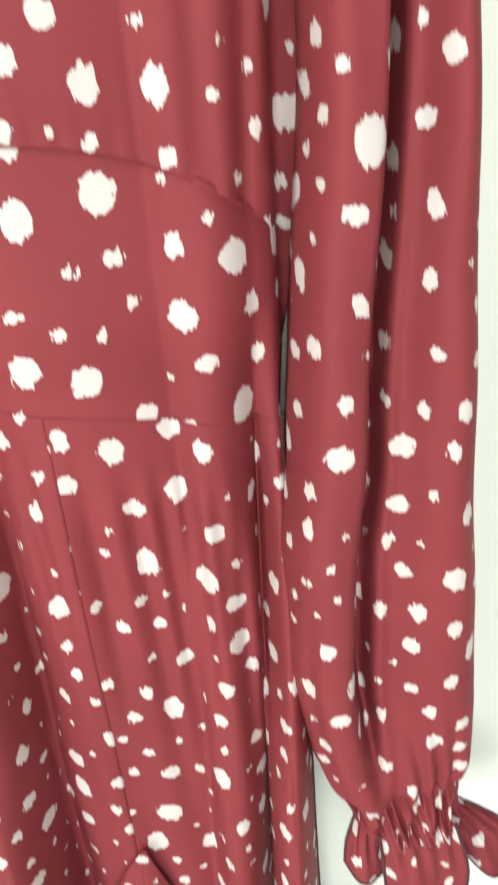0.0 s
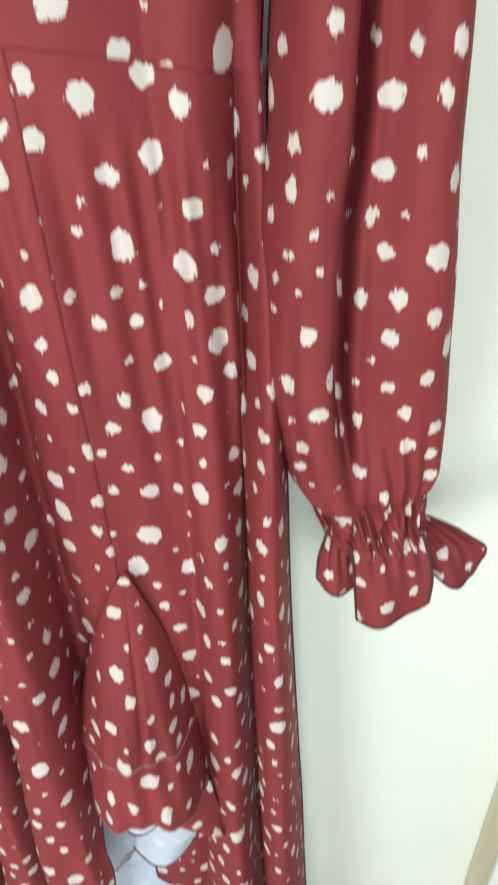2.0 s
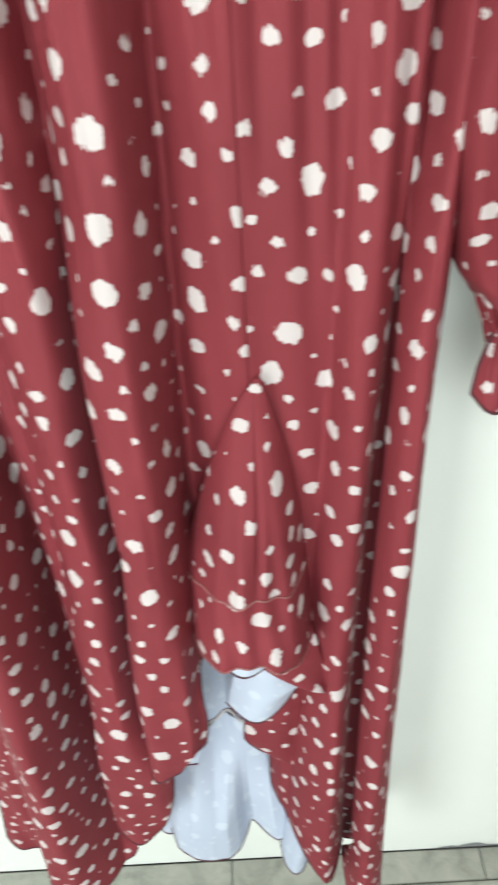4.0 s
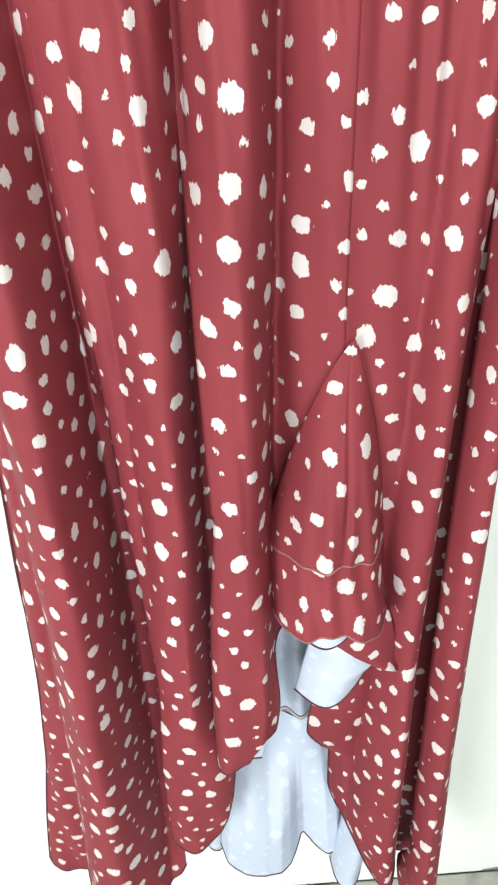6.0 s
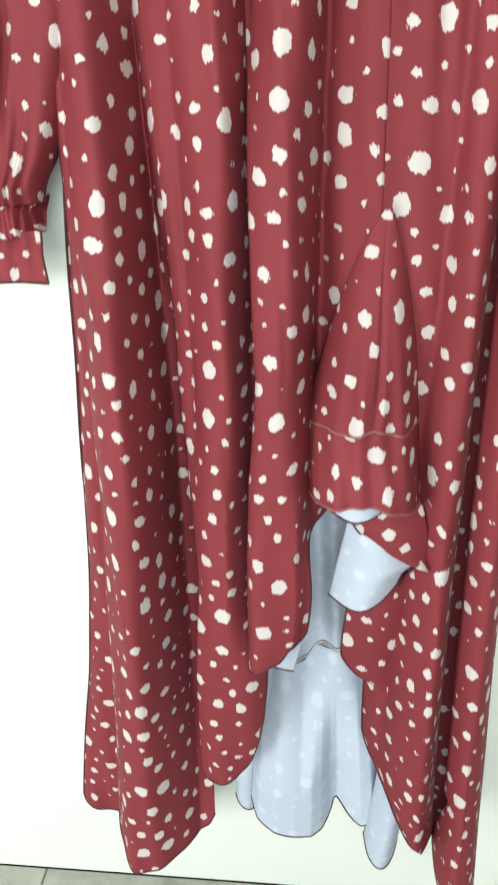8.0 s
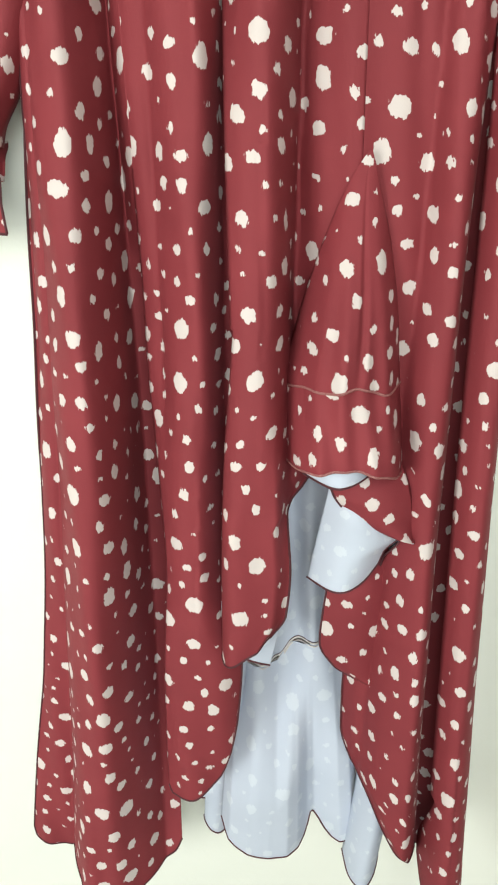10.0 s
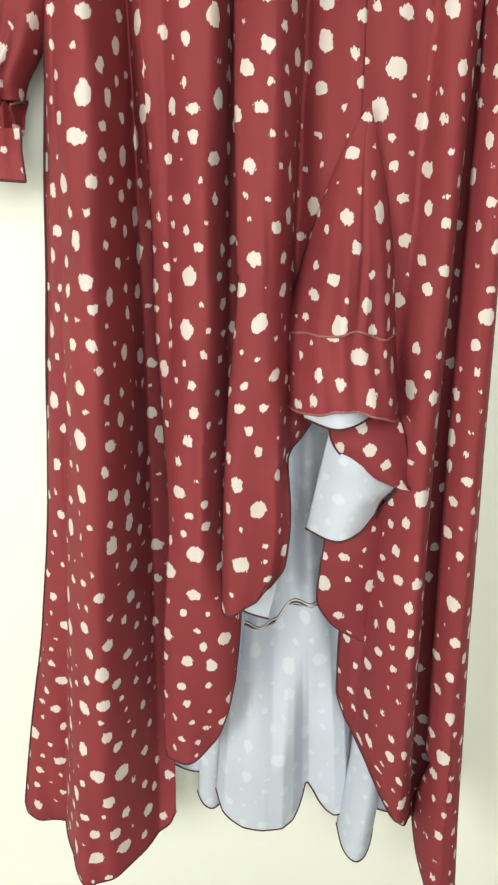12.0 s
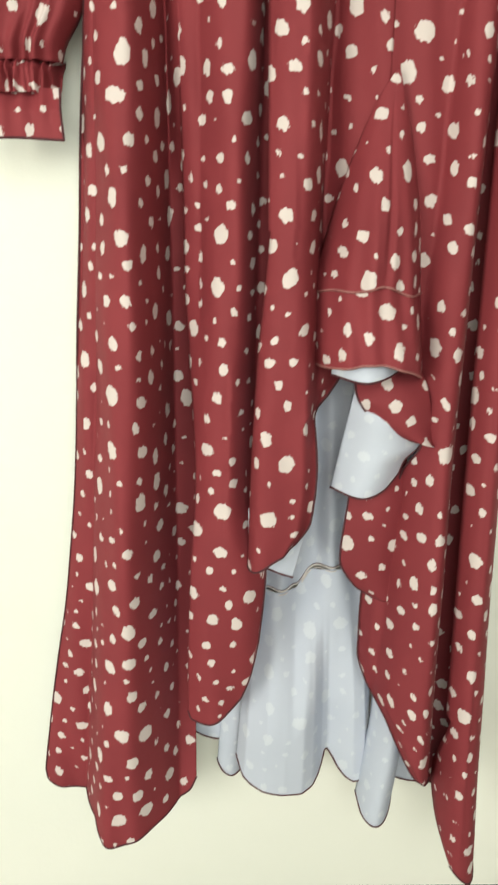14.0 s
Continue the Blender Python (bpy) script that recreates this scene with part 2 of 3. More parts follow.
def drape(x, z):
    """The depth of the dress's front at x, z."""
    x, z = np.asarray(x, float), np.asarray(z, float)
    xs = [fold_x(k, z) for k in range(len(FOLDS))]
    ys = [fold_y(k, z) for k in range(len(FOLDS))]
    y = np.where(x < xs[0], ys[0], ys[-1])
    for k in range(len(FOLDS) - 1):
        inside = (x >= xs[k]) & (x < xs[k + 1])
        t = np.clip((x - xs[k]) / np.maximum(xs[k + 1] - xs[k], 1e-5), 0, 1)
        # round on the ridges, sharper in the valleys
        t = 0.3 * smooth(t) + 0.7 * np.where(ys[k] < ys[k + 1], t ** 3, 1 - (1 - t) ** 3)
        y = np.where(inside, ys[k] + (ys[k + 1] - ys[k]) * t, y)
    low = smooth((1.32 - z) / 0.3)
    y = y + low * (0.0013 * np.sin(x * 190 + z * 9 + 2 * np.sin(z * 7)) + 0.0016 * np.sin(x * 83 - z * 6 + 1.5 * np.sin(x * 31 + z * 5))) + 0.0010 * np.sin(z * 31 + x * 23) * np.sin(x * 57)
    return y - 0.010 * smooth((z - 1.38) / 0.14)


def left_edge(z):
    return ramp(z, ((0.20, -0.420), (0.234, -0.415), (0.41, -0.383), (0.50, -0.364), (0.62, -0.347), (0.74, -0.336), (0.845, -0.326), (0.985, -0.312), (1.065, -0.301), (1.25, -0.298), (1.45, -0.312), (1.60, -0.300), (1.68, -0.27)))


def right_edge(z):
    return ramp(z, ((0.12, 0.088), (0.247, 0.084), (0.347, 0.080), (0.53, 0.076), (0.627, 0.074), (0.743, 0.070), (0.83, 0.067), (0.95, 0.064), (1.03, 0.063), (1.10, 0.060), (1.16, 0.055), (1.225, 0.055), (1.25, 0.0535), (1.28, 0.0535), (1.31, 0.057), (1.34, 0.063), (1.37, 0.068), (1.45, 0.072), (1.60, 0.062), (1.68, 0.03)))


# The largest dots of the print, in mm: x, height, radius; the smaller ones are scattered between them.
PRINT_FRONT = [(-16, 1426, 6.0), (-35, 1310, 6.9), (36, 1287, 8.0), (-48, 1203, 6.8), (-137, 1161, 6.1), (-30, 1153, 6.3), (1, 1114, 6.6), (-65, 1106, 6.7), (-130, 1089, 7.2), (-20, 1065, 6.0), (-244, 1029, 6.0), (-1, 1013, 7.7), (-270, 991, 7.4), (-169, 989, 6.3), (-249, 860, 7.2), (-106, 857, 6.0), (-137, 823, 6.9), (-246, 789, 6.0), (-296, 720, 8.5), (7, 665, 7.2), (-139, 663, 7.5), (-317, 626, 6.5), (-197, 609, 7.9), (-244, 568, 6.1), (38, 565, 6.8), (-306, 531, 6.1), (-248, 474, 7.6), (-291, 448, 6.2), (-280, 357, 8.4), (4, 349, 6.3), (-331, 329, 6.6), (-290, 283, 6.1)]
PRINT_GODET = [(-65, 949, 5.0), (-34, 881, 4.2), (-62, 880, 4.5), (-52, 837, 5.0), (-47, 816, 4.2), (-58, 796, 6.6), (-49, 765, 5.2), (-50, 731, 5.0), (-44, 713, 5.0), (-68, 711, 4.6), (-28, 699, 4.5), (-12, 676, 5.1), (-61, 531, 4.6), (-80, 515, 4.8)]
PRINT_SLEEVE = [(117, 1428, 4.5), (112, 1408, 3.9), (114, 1348, 4.4), (85, 1341, 3.9), (65, 1322, 4.5), (128, 1268, 4.4), (62, 1253, 4.2), (106, 1238, 4.8), (52, 1220, 3.9), (133, 1198, 6.2), (110, 1197, 4.4), (117, 1175, 4.7), (136, 1165, 4.1), (68, 1163, 4.6), (115, 1152, 4.3), (99, 1100, 4.0), (130, 1082, 5.2), (66, 1071, 4.3)]
PRINT_CUFF = [(115, 1053, 3.4), (147, 1004, 3.8), (103, 980, 3.8), (185, 971, 3.6), (161, 968, 4.4), (122, 960, 5.4), (72, 954, 3.5)]

# ---- the dress ----
dress = tagged(new("dress"), "long burgundy satin dress with ragged white dots hanging against the wall", "dress")


DOT_SIZES = (1.7, 2.2, 2.9, 3.3, 3.8, 4.2, 4.6, 5.0, 5.5, 6.0, 6.6, 7.4)
dice = np.random.default_rng(7)


def scatter(s, z, kept):
    """Dots thrown over the cloth, none closer to another than its print allows. All in mm: along the cloth, height, radius."""
    lo, hi = (s.min(), z.min()), (s.max(), z.max())
    tries = int((hi[0] - lo[0]) * (hi[1] - lo[1]) / 16) + 40
    got = np.zeros((len(kept) + tries, 3))
    got[:len(kept)] = kept if kept else np.zeros((0, 3))
    n = len(kept)
    spots = np.stack((dice.uniform(lo[0], hi[0], tries), dice.uniform(lo[1], hi[1], tries), dice.choice(DOT_SIZES, tries)), 1)
    for p in spots:
        if n == 0 or (np.hypot(got[:n, 0] - p[0], got[:n, 1] - p[1]) > got[:n, 2] + p[2] + 11.2).all():
            got[n] = p
            n += 1
    return got[:n]


def print_field(x, y, z, dots, anchor):
    """How far inside the nearest dot each point of the cloth lies, in mm along the cloth."""
    step = np.hypot(np.diff(x, axis=1), np.diff(y, axis=1))
    s = np.concatenate((np.zeros((len(x), 1)), np.cumsum(step, 1)), 1)
    s = (s - s[:, anchor:anchor + 1] + x[:, anchor:anchor + 1]) * 1000
    h = z * 1000
    kept = []
    for px, pz, r in dots:
        off = np.hypot(x * 1000 - px, h - pz) + np.where(y < y.min() + 0.05, 0, 4)
        k = np.unravel_index(off.argmin(), off.shape)
        if off[k] < 4:
            kept.append((s[k], h[k], r))
    best = np.full(x.shape, -6.0)
    for ps, pz, r in scatter(s, h, kept):
        wide = dice.uniform(0.85, 1.2)
        near = (np.abs(s - ps) < r + 6) & (np.abs(h - pz) < r + 6)
        if near.any():
            best[near] = np.maximum(best[near], r - np.hypot((s[near] - ps) * wide, (h[near] - pz) / wide))
    return best


def sheet(name, x, y, z, dots, parent, label="", wrong_side=False, closed=False, hems=("low",), below=9.0, hem_mat=None):
    """A piece of cloth over a grid of rows (top to bottom) and columns; its back shows the wrong side of the fabric."""
    rows, cols = x.shape
    verts = np.stack((x, y, z), -1).reshape(-1, 3)
    i = np.arange(rows * cols).reshape(rows, cols)
    if closed:
        i = np.concatenate((i, i[:, :1]), 1)
    quads = np.stack((i[:-1, :-1], i[1:, :-1], i[1:, 1:], i[:-1, 1:]), -1).reshape(-1, 4)
    me = bpy.data.meshes.new(name)
    me.from_pydata(verts.tolist(), [], quads.tolist())
    field = print_field(x, y, z, dots, cols // 4 if closed else cols // 2)
    me.attributes.new("dot", "FLOAT", "POINT").data.foreach_set("value", field.ravel())
    me.polygons.foreach_set("use_smooth", [True] * len(me.polygons))
    for m in ((LINING, CRIMSON) if wrong_side else (CRIMSON, LINING)):
        me.materials.append(m)
    ob = new(name, me)
    ob.parent = parent
    tagged(ob, label)
    thick = ob.modifiers.new("cloth_thickness", "SOLIDIFY")
    thick.thickness, thick.offset, thick.material_offset = 0.0005, -1, 1
    for side in hems:
        k = {"low": (-1, slice(None)), "left": (slice(None), 0), "right": (slice(None), -1)}[side]
        line = np.stack((x[k], y[k], z[k]), -1)
        rope("hem_stitching", line[line[:, 2] < below], 0.0011, hem_mat or STITCH, ob)
    return ob


def rope(name, pts, radius, mat, parent, sides=5):
    """A thin cord along a line of points."""
    tan = np.gradient(pts, axis=0)
    tan /= np.maximum(np.linalg.norm(tan, axis=1, keepdims=True), 1e-9)
    a = np.cross(tan, (0.3, 0.9, 0.31))
    a /= np.maximum(np.linalg.norm(a, axis=1, keepdims=True), 1e-9)
    b = np.cross(tan, a)
    th = np.linspace(0, 2 * math.pi, sides, endpoint=False)
    v = pts[:, None] + radius * (np.cos(th)[None, :, None] * a[:, None] + np.sin(th)[None, :, None] * b[:, None])
    n = len(pts)
    f = [(r * sides + s, r * sides + (s + 1) % sides, (r + 1) * sides + (s + 1) % sides, (r + 1) * sides + s) for r in range(n - 1) for s in range(sides)]
    me = bpy.data.meshes.new(name)
    me.from_pydata(v.reshape(-1, 3).tolist(), [], f)
    me.materials.append(mat)
    ob = new(name, me)
    ob.parent = parent
    return ob


def grid(left, right, top, low, width, height, step=0.0021):
    """Rows and columns between two edges (functions of z), a top and a hem (functions of u)."""
    u = np.linspace(0, 1, max(int(width / step), 8))
    v = np.linspace(0, 1, max(int(height / step), 8))[:, None]
    t, lo = top(u)[None, :], low(u)[None, :]
    z = t + (lo - t) * v
    x = left(z) + (right(z) - left(z)) * u[None, :]
    return x, z, u[None, :] + 0 * z


def level(h):
    return lambda u: np.full(np.shape(u), h, float)


def yoke_seam(u):
    """The curved seam under the bust, by u across the bodice."""
    return 1.361 + 0.048 * (1 - np.minimum(np.abs(u - 0.5) / 0.48, 1) ** 3.6)


def waist_seam(u):
    return 1.275 + 0.024 * (1 - np.minimum(np.abs(u - 0.5) * 2, 1) ** 1.6)


# bodice and midriff
x, z, u = grid(left_edge, right_edge, lambda u: 1.68 - 0.06 * np.exp(-((u - 0.5) / 0.2) ** 2), yoke_seam, 0.37, 0.31)
pucker = 0.0005 * np.exp(-(z - yoke_seam(u)) / 0.012)
y = drape(x, z) - 0.0015 * smooth((z - yoke_seam(u)) / 0.02) + pucker * np.sin(u * 240) + 0.012 * smooth((np.abs(u - 0.5) - 0.38) / 0.12)
y += 0.0035 * np.exp(-((x - 0.026) / 0.006) ** 2) * smooth((z - 1.36) / 0.04) + 0.003 * np.exp(-((x - 0.043 - 0.05 * (z - 1.4)) / 0.004) ** 2) * smooth((z - 1.36) / 0.02)
sheet("bodice", x, y, z, PRINT_FRONT, dress, hems=())
x, z, u = grid(left_edge, right_edge, lambda u: yoke_seam(u) + 0.003, waist_seam, 0.37, 0.12)
y = drape(x, z) + 0.012 * smooth((np.abs(u - 0.5) - 0.38) / 0.12) + 0.0012 * np.exp(-np.maximum(yoke_seam(u) - z, 0) / 0.008) + 0.0008 * smooth((z - yoke_seam(u) + 0.002) / 0.002)
y -= 0.004 * smooth((z - 1.3) / 0.04) * smooth((1.39 - z) / 0.04)
sheet("midriff_panel", x, y, z, PRINT_FRONT, dress, hems=())


# skirt
def gathers(x, z, u_phase=0.0):
    """Small pleats that run down from the waist seam."""
    fade = smooth((z - 0.98) / 0.25)
    return fade * (0.0022 * np.sin(x * 260 + 5 * np.sin(x * 41) + 11 * (z - 1.28) + u_phase)) * smooth((1.272 - z) / 0.05)


def gather_line(x, z, x0, z0, x1, z1, deep):
    """One soft crease from the waist down."""
    along = np.clip((z - z0) / (z1 - z0), 0, 1)
    return deep * np.exp(-((x - x0 - (x1 - x0) * along) / 0.005) ** 2) * np.sin(math.pi * np.clip(along, 0.02, 1))


def front(x, z):
    y = drape(x, z) + gathers(x, z)
    y += gather_line(x, z, -0.075, 1.29, -0.068, 1.12, 0.006) + gather_line(x, z, -0.046, 1.288, -0.046, 1.08, 0.003)
    y += gather_line(x, z, 0.028, 1.275, 0.026, 1.00, 0.007) + gather_line(x, z, 0.043, 1.275, 0.041, 0.95, 0.008)
    y -= gather_line(x, z, 0.035, 1.275, 0.034, 0.98, 0.006)
    y += 0.012 * smooth((np.abs((x + 0.299) / 0.3525 - 0.5) - 0.38) / 0.12) * smooth((z - 1.15) / 0.12)
    return y + 0.0004 * smooth((z - 1.262) / 0.015)


def waist(z_of_x_left, z_of_x_right):
    def top(u):
        xx = z_of_x_left + (z_of_x_right - z_of_x_left) * u
        return waist_seam((xx + 0.299) / 0.3525) + 0.004
    return top


def part_line(z):
    """Where the outer panel passes behind the middle one."""
    return ramp(z, ((0.28, -0.232), (0.38, -0.232), (0.52, -0.226), (0.64, -0.219), (0.84, -0.228), (1.28, -0.230)))


def step_in(z):
    return smooth((0.93 - z) / 0.25)


def inner_line(z):
    return ramp(z, ((0.60, -0.153), (0.84, -0.1545), (1.05, -0.155), (1.28, -0.150)))


def panel(name, left, right, low, width, depth, tops, hems, below=9.0):
    x, z, u = grid(left, right, waist(*tops), low, width, 1.0)
    return sheet(name, x, depth(x, z, u), z, PRINT_FRONT, dress, hems=hems, below=below)


def tuck(u, width):
    """Slips a panel's first edge just behind its neighbour."""
    return 0.0003 * (1 - smooth(u / width))


def blend(z, start, length, above, below):
    w = smooth((start - z) / length)
    return above * (1 - w) + below * w


def lip(x, z, ridge, valley, start):
    """A fold that stands free of the valley beside it, and rounds off towards it."""
    xr, xv = fold_x(ridge, z), fold_x(valley, z)
    yr = fold_y(ridge, z)
    t = np.clip((xr - x) / np.maximum(xr - xv, 1e-4), 0, 1.4)
    w = smooth((start - z) / 0.15)
    y = front(x, z)
    return np.where(x < xr, y * (1 - w) + (yr + 0.018 * t ** 2.5) * w, y)


def behind(x, z, valley):
    """The cloth that runs on behind a free fold."""
    return front(np.minimum(x, fold_x(valley, z)), z)


# the long outer panel
panel("skirt_panel", left_edge, lambda z: part_line(z) + 0.010 * smooth((z - 0.37) / 0.06) * smooth((0.95 - z) / 0.1),
      lambda u: curve(u, (0, 0.03, 0.26, 0.35, 0.39, 0.42, 0.49, 0.77, 0.955, 1), (0.25, 0.236, 0.232, 0.238, 0.240, 0.228, 0.219, 0.232, 0.249, 0.264)), 0.19,
      lambda x, z, u: blend(z, 0.98, 0.12, front(x, z), behind(x, z, 3)), (-0.299, -0.23), ("low", "left"))
# the middle panel
panel("skirt_panel", lambda z: part_line(z) - 0.002 - 0.003 * step_in(z),
      lambda z: 0.010 * smooth((z - 0.62) / 0.06) * smooth((1.10 - z) / 0.1) + np.where(z > 0.6, inner_line(z), ramp(z, ((0.38, -0.171), (0.458, -0.163), (0.52, -0.157), (0.60, -0.153)))),
      lambda u: curve(u, (0, 0.05, 0.35, 0.8, 0.95, 1), (0.372, 0.363, 0.367, 0.392, 0.425, 0.46)), 0.085,
      lambda x, z, u: tuck(u, 0.02) + blend(z, 0.65, 0.12, lip(np.minimum(x, fold_x(6, z)), z, 5, 4, 0.85) - 0.004 * step_in(z), 0.286 + 0.014 * (2 * u - 1) ** 2 + 0.002 * np.sin(u * 9 + z * 20)),
      (-0.23, -0.15), ("low", "right"), 0.56)
# the front fold beside the opening
panel("skirt_panel", lambda z: -0.002 * (z > 0.86) + np.where(z > 0.86, inner_line(z), ramp(z, ((0.55, -0.174), (0.65, -0.171), (0.756, -0.165), (0.805, -0.160), (0.86, -0.1546)))),
      lambda z: ramp(z, ((0.565, -0.136), (0.575, -0.130), (0.601, -0.115), (0.65, -0.111), (0.697, -0.113), (0.715, -0.098), (0.733, -0.087), (0.78, -0.07), (0.85, -0.057), (1.28, -0.057))),
      lambda u: curve(u, (0, 0.2, 0.6, 1), (0.553, 0.556, 0.566, 0.577)), 0.095,
      lambda x, z, u: tuck(u, 0.02) + blend(z, 0.88, 0.2, lip(x, z, 7, 6, 1.14), 0.270 + 0.02 * np.exp(-u / 0.07) + 0.016 * smooth((u - 0.75) / 0.25) + 0.036 * smooth((x + 0.124) / 0.016) * smooth((z - 0.67) / 0.05) + 0.0015 * np.sin(u * 7 + z * 15)),
      (-0.15, -0.057), ("low", "right"), 0.76)
# the right front panel, cut away in a curve
panel("skirt_panel", lambda z: ramp(z, ((0.20, 0.004), (0.316, 0.002), (0.330, -0.007), (0.352, -0.019), (0.377, -0.031), (0.400, -0.047), (0.43, -0.056), (0.475, -0.056), (0.529, -0.053), (0.58, -0.040), (0.64, -0.024), (0.676, -0.012), (0.71, -0.03), (0.76, -0.059), (1.28, -0.059))),
      lambda z: fold_x(12, z) + 0.024 * smooth((1.12 - z) / 0.1), lambda u: curve(u, (0, 0.2, 0.35, 0.45, 0.55, 1), (0.322, 0.311, 0.295, 0.275, 0.252, 0.245)), 0.11,
      lambda x, z, u: tuck(u, 0.02) + behind(x, z, 12) + 0.008 * smooth((0.12 - u) / 0.12) * smooth((0.66 - z) / 0.1), (-0.057, 0.036), ("low", "left"), 0.68)
# the outermost fold
panel("skirt_panel", lambda z: -0.0015 + np.where(z > 0.385, fold_x(12, z), ramp(z, ((0.18, 0.062), (0.195, 0.052), (0.218, 0.041), (0.26, 0.030), (0.301, 0.027), (0.385, 0.0345)))),
      right_edge, lambda u: curve(u, (0, 0.3, 0.8, 1), (0.215, 0.192, 0.180, 0.18)), 0.055,
      lambda x, z, u: tuck(u, 0.03) + lip(x, z, 13, 12, 1.14), (0.036, 0.055), ("low", "right"))

# the opening's godet: two flounced tiers under a pointed top
def tier(top, low, left, right, full, back, flare):
    """A full, rounded tier whose sides tuck in behind the panels; a dart runs down beside its middle and soft folds open towards the hem."""
    x, z, u = grid(left, right, top, low, 0.10, 0.17, 0.0015)
    s = u * 2 - 1
    grow = smooth((0.985 - z) / full)
    down = smooth((0.95 - z) / 0.16)
    swell = 0.064 * (1 - np.abs(s) ** 2.9) - 0.016 - 0.006 * np.exp(-((s - 0.14) / 0.07) ** 2) * smooth((z - 0.80) / 0.05)
    swell += down * (0.0035 * np.sin(s * 7.5 + 2.2) + 0.0018 * np.sin(s * 17 + z * 20))
    y = 0.3215 + back - 0.9 * grow * swell - flare * smooth((0.815 - z) / 0.07) * (1 - s ** 6) * (1 + 0.35 * np.sin(s * 6.2 - 1.2))
    return sheet("godet_ruffle", x, y, z, PRINT_GODET, dress, hems=("low",), hem_mat=ROLLED)


tier(level(0.983), lambda u: 0.806 + 0.002 * np.sin(u * 14) - 0.003 * u + 0.010 * np.sin(math.pi * u),
     lambda z: ramp(z, ((0.80, -0.119), (0.87, -0.101), (0.93, -0.081), (0.965, -0.065), (0.983, -0.0535))),
     lambda z: ramp(z, ((0.80, -0.016), (0.87, -0.023), (0.93, -0.036), (0.965, -0.046), (0.983, -0.051))), 0.17, 0.0, 0.0)
tier(level(0.825), lambda u: curve(u, (0, 0.15, 0.5, 0.75, 0.9, 1), (0.746, 0.747, 0.750, 0.745, 0.735, 0.723)) + 0.004 * np.sin(math.pi * u),
     lambda z: ramp(z, ((0.74, -0.121), (0.81, -0.117), (0.83, -0.112))), lambda z: ramp(z, ((0.735, -0.009), (0.81, -0.017), (0.83, -0.020))), 0.17, 0.0014, 0.019)


def flap(name, left, right, top, low, base, bulge, dots, wrong_side=False, hems=("low",), width=0.08, label="", power=1.0, tucked=0.0):
    """A small hanging piece of cloth, rounded towards the room."""
    x, z, u = grid(left, right, top, low, width, 0.12, 0.0017)
    y = base - bulge * np.sin(math.pi * np.clip(u, 0, 1)) ** power * smooth((top(u) - z) / 0.05 + 0.25)
    y += tucked * (1 - smooth((top(u) - z) / 0.07))
    return sheet(name, x, y, z, dots, dress, label, wrong_side=wrong_side, hems=hems)


# turned-up underside of the lower tier
flap("ruffle_underside", lambda z: ramp(z, ((0.730, -0.100), (0.775, -0.101))), lambda z: ramp(z, ((0.732, -0.062), (0.742, -0.040), (0.775, -0.038))), level(0.775),
     lambda u: curve(u, (0, 0.5, 0.62, 1), (0.740, 0.738, 0.739, 0.744)), 0.292, 0.026, (), True, label="pale underside of the turned ruffle")
# red flounce that hangs beside the opening
flap("side_ruffle", lambda z: ramp(z, ((0.674, -0.008), (0.676, -0.024), (0.682, -0.040), (0.699, -0.063), (0.722, -0.076), (0.78, -0.079))), lambda z: ramp(z, ((0.676, -0.003), (0.72, -0.010), (0.78, -0.032))), level(0.78),
     level(0.674), 0.300, 0.014, PRINT_GODET, hems=("left",), tucked=0.042)
# pale flounce turned inside out below it
flap("turned_ruffle", lambda z: ramp(z, ((0.615, -0.097), (0.721, -0.076))), lambda z: ramp(z, ((0.615, -0.040), (0.632, -0.033), (0.653, -0.026), (0.67, -0.012), (0.695, -0.024), (0.72, -0.040))), level(0.725),
     lambda u: curve(u, (0, 0.5, 0.8, 1), (0.626, 0.622, 0.626, 0.640)), 0.310, 0.020, (), True, hems=("low", "right"), label="pale blue-white inside of the flounce")
# red flounce deeper in the opening
flap("side_ruffle", lambda z: ramp(z, ((0.499, -0.043), (0.507, -0.055), (0.516, -0.066), (0.546, -0.081), (0.615, -0.075), (0.67, -0.07))), lambda z: np.full(z.shape, -0.018), level(0.67),
     level(0.501), 0.316, 0.010, PRINT_GODET, hems=("left",), tucked=0.02)

# turned hem of the front fold
flap("turned_hem", lambda z: np.full(z.shape, -0.173), lambda z: ramp(z, ((0.534, -0.130), (0.575, -0.121), (0.61, -0.116))), level(0.61),
     lambda u: curve(u, (0, 0.5, 1), (0.557, 0.546, 0.536)), 0.296, 0.004, (), True, label="pale underside of the turned hem")

# the back of the skirt, seen from its wrong side through the opening
x, z, u = grid(lambda z: np.full(z.shape, -0.20), lambda z: np.full(z.shape, 0.03), level(0.80), lambda u: curve(u, (0, 0.17, 0.35, 0.41, 0.5, 1), (0.50, 0.488, 0.486, 0.507, 0.515, 0.51)), 0.23, 0.28)
y = 0.362 + 0.008 * np.sin(x * 105 + 0.6) + 0.003 * np.sin(x * 240 + z * 12)
back = sheet("back_panel", x, y, z, (), dress, "pale blue-grey inside of the back", True)
rope("seam", np.stack((x[-1], y[-1] - 0.0015, z[-1]), -1), 0.0010, THREAD, back)
rope("seam", np.stack((x[-1], y[-1] - 0.0015, z[-1] - 0.004), -1), 0.0008, THREAD, back)


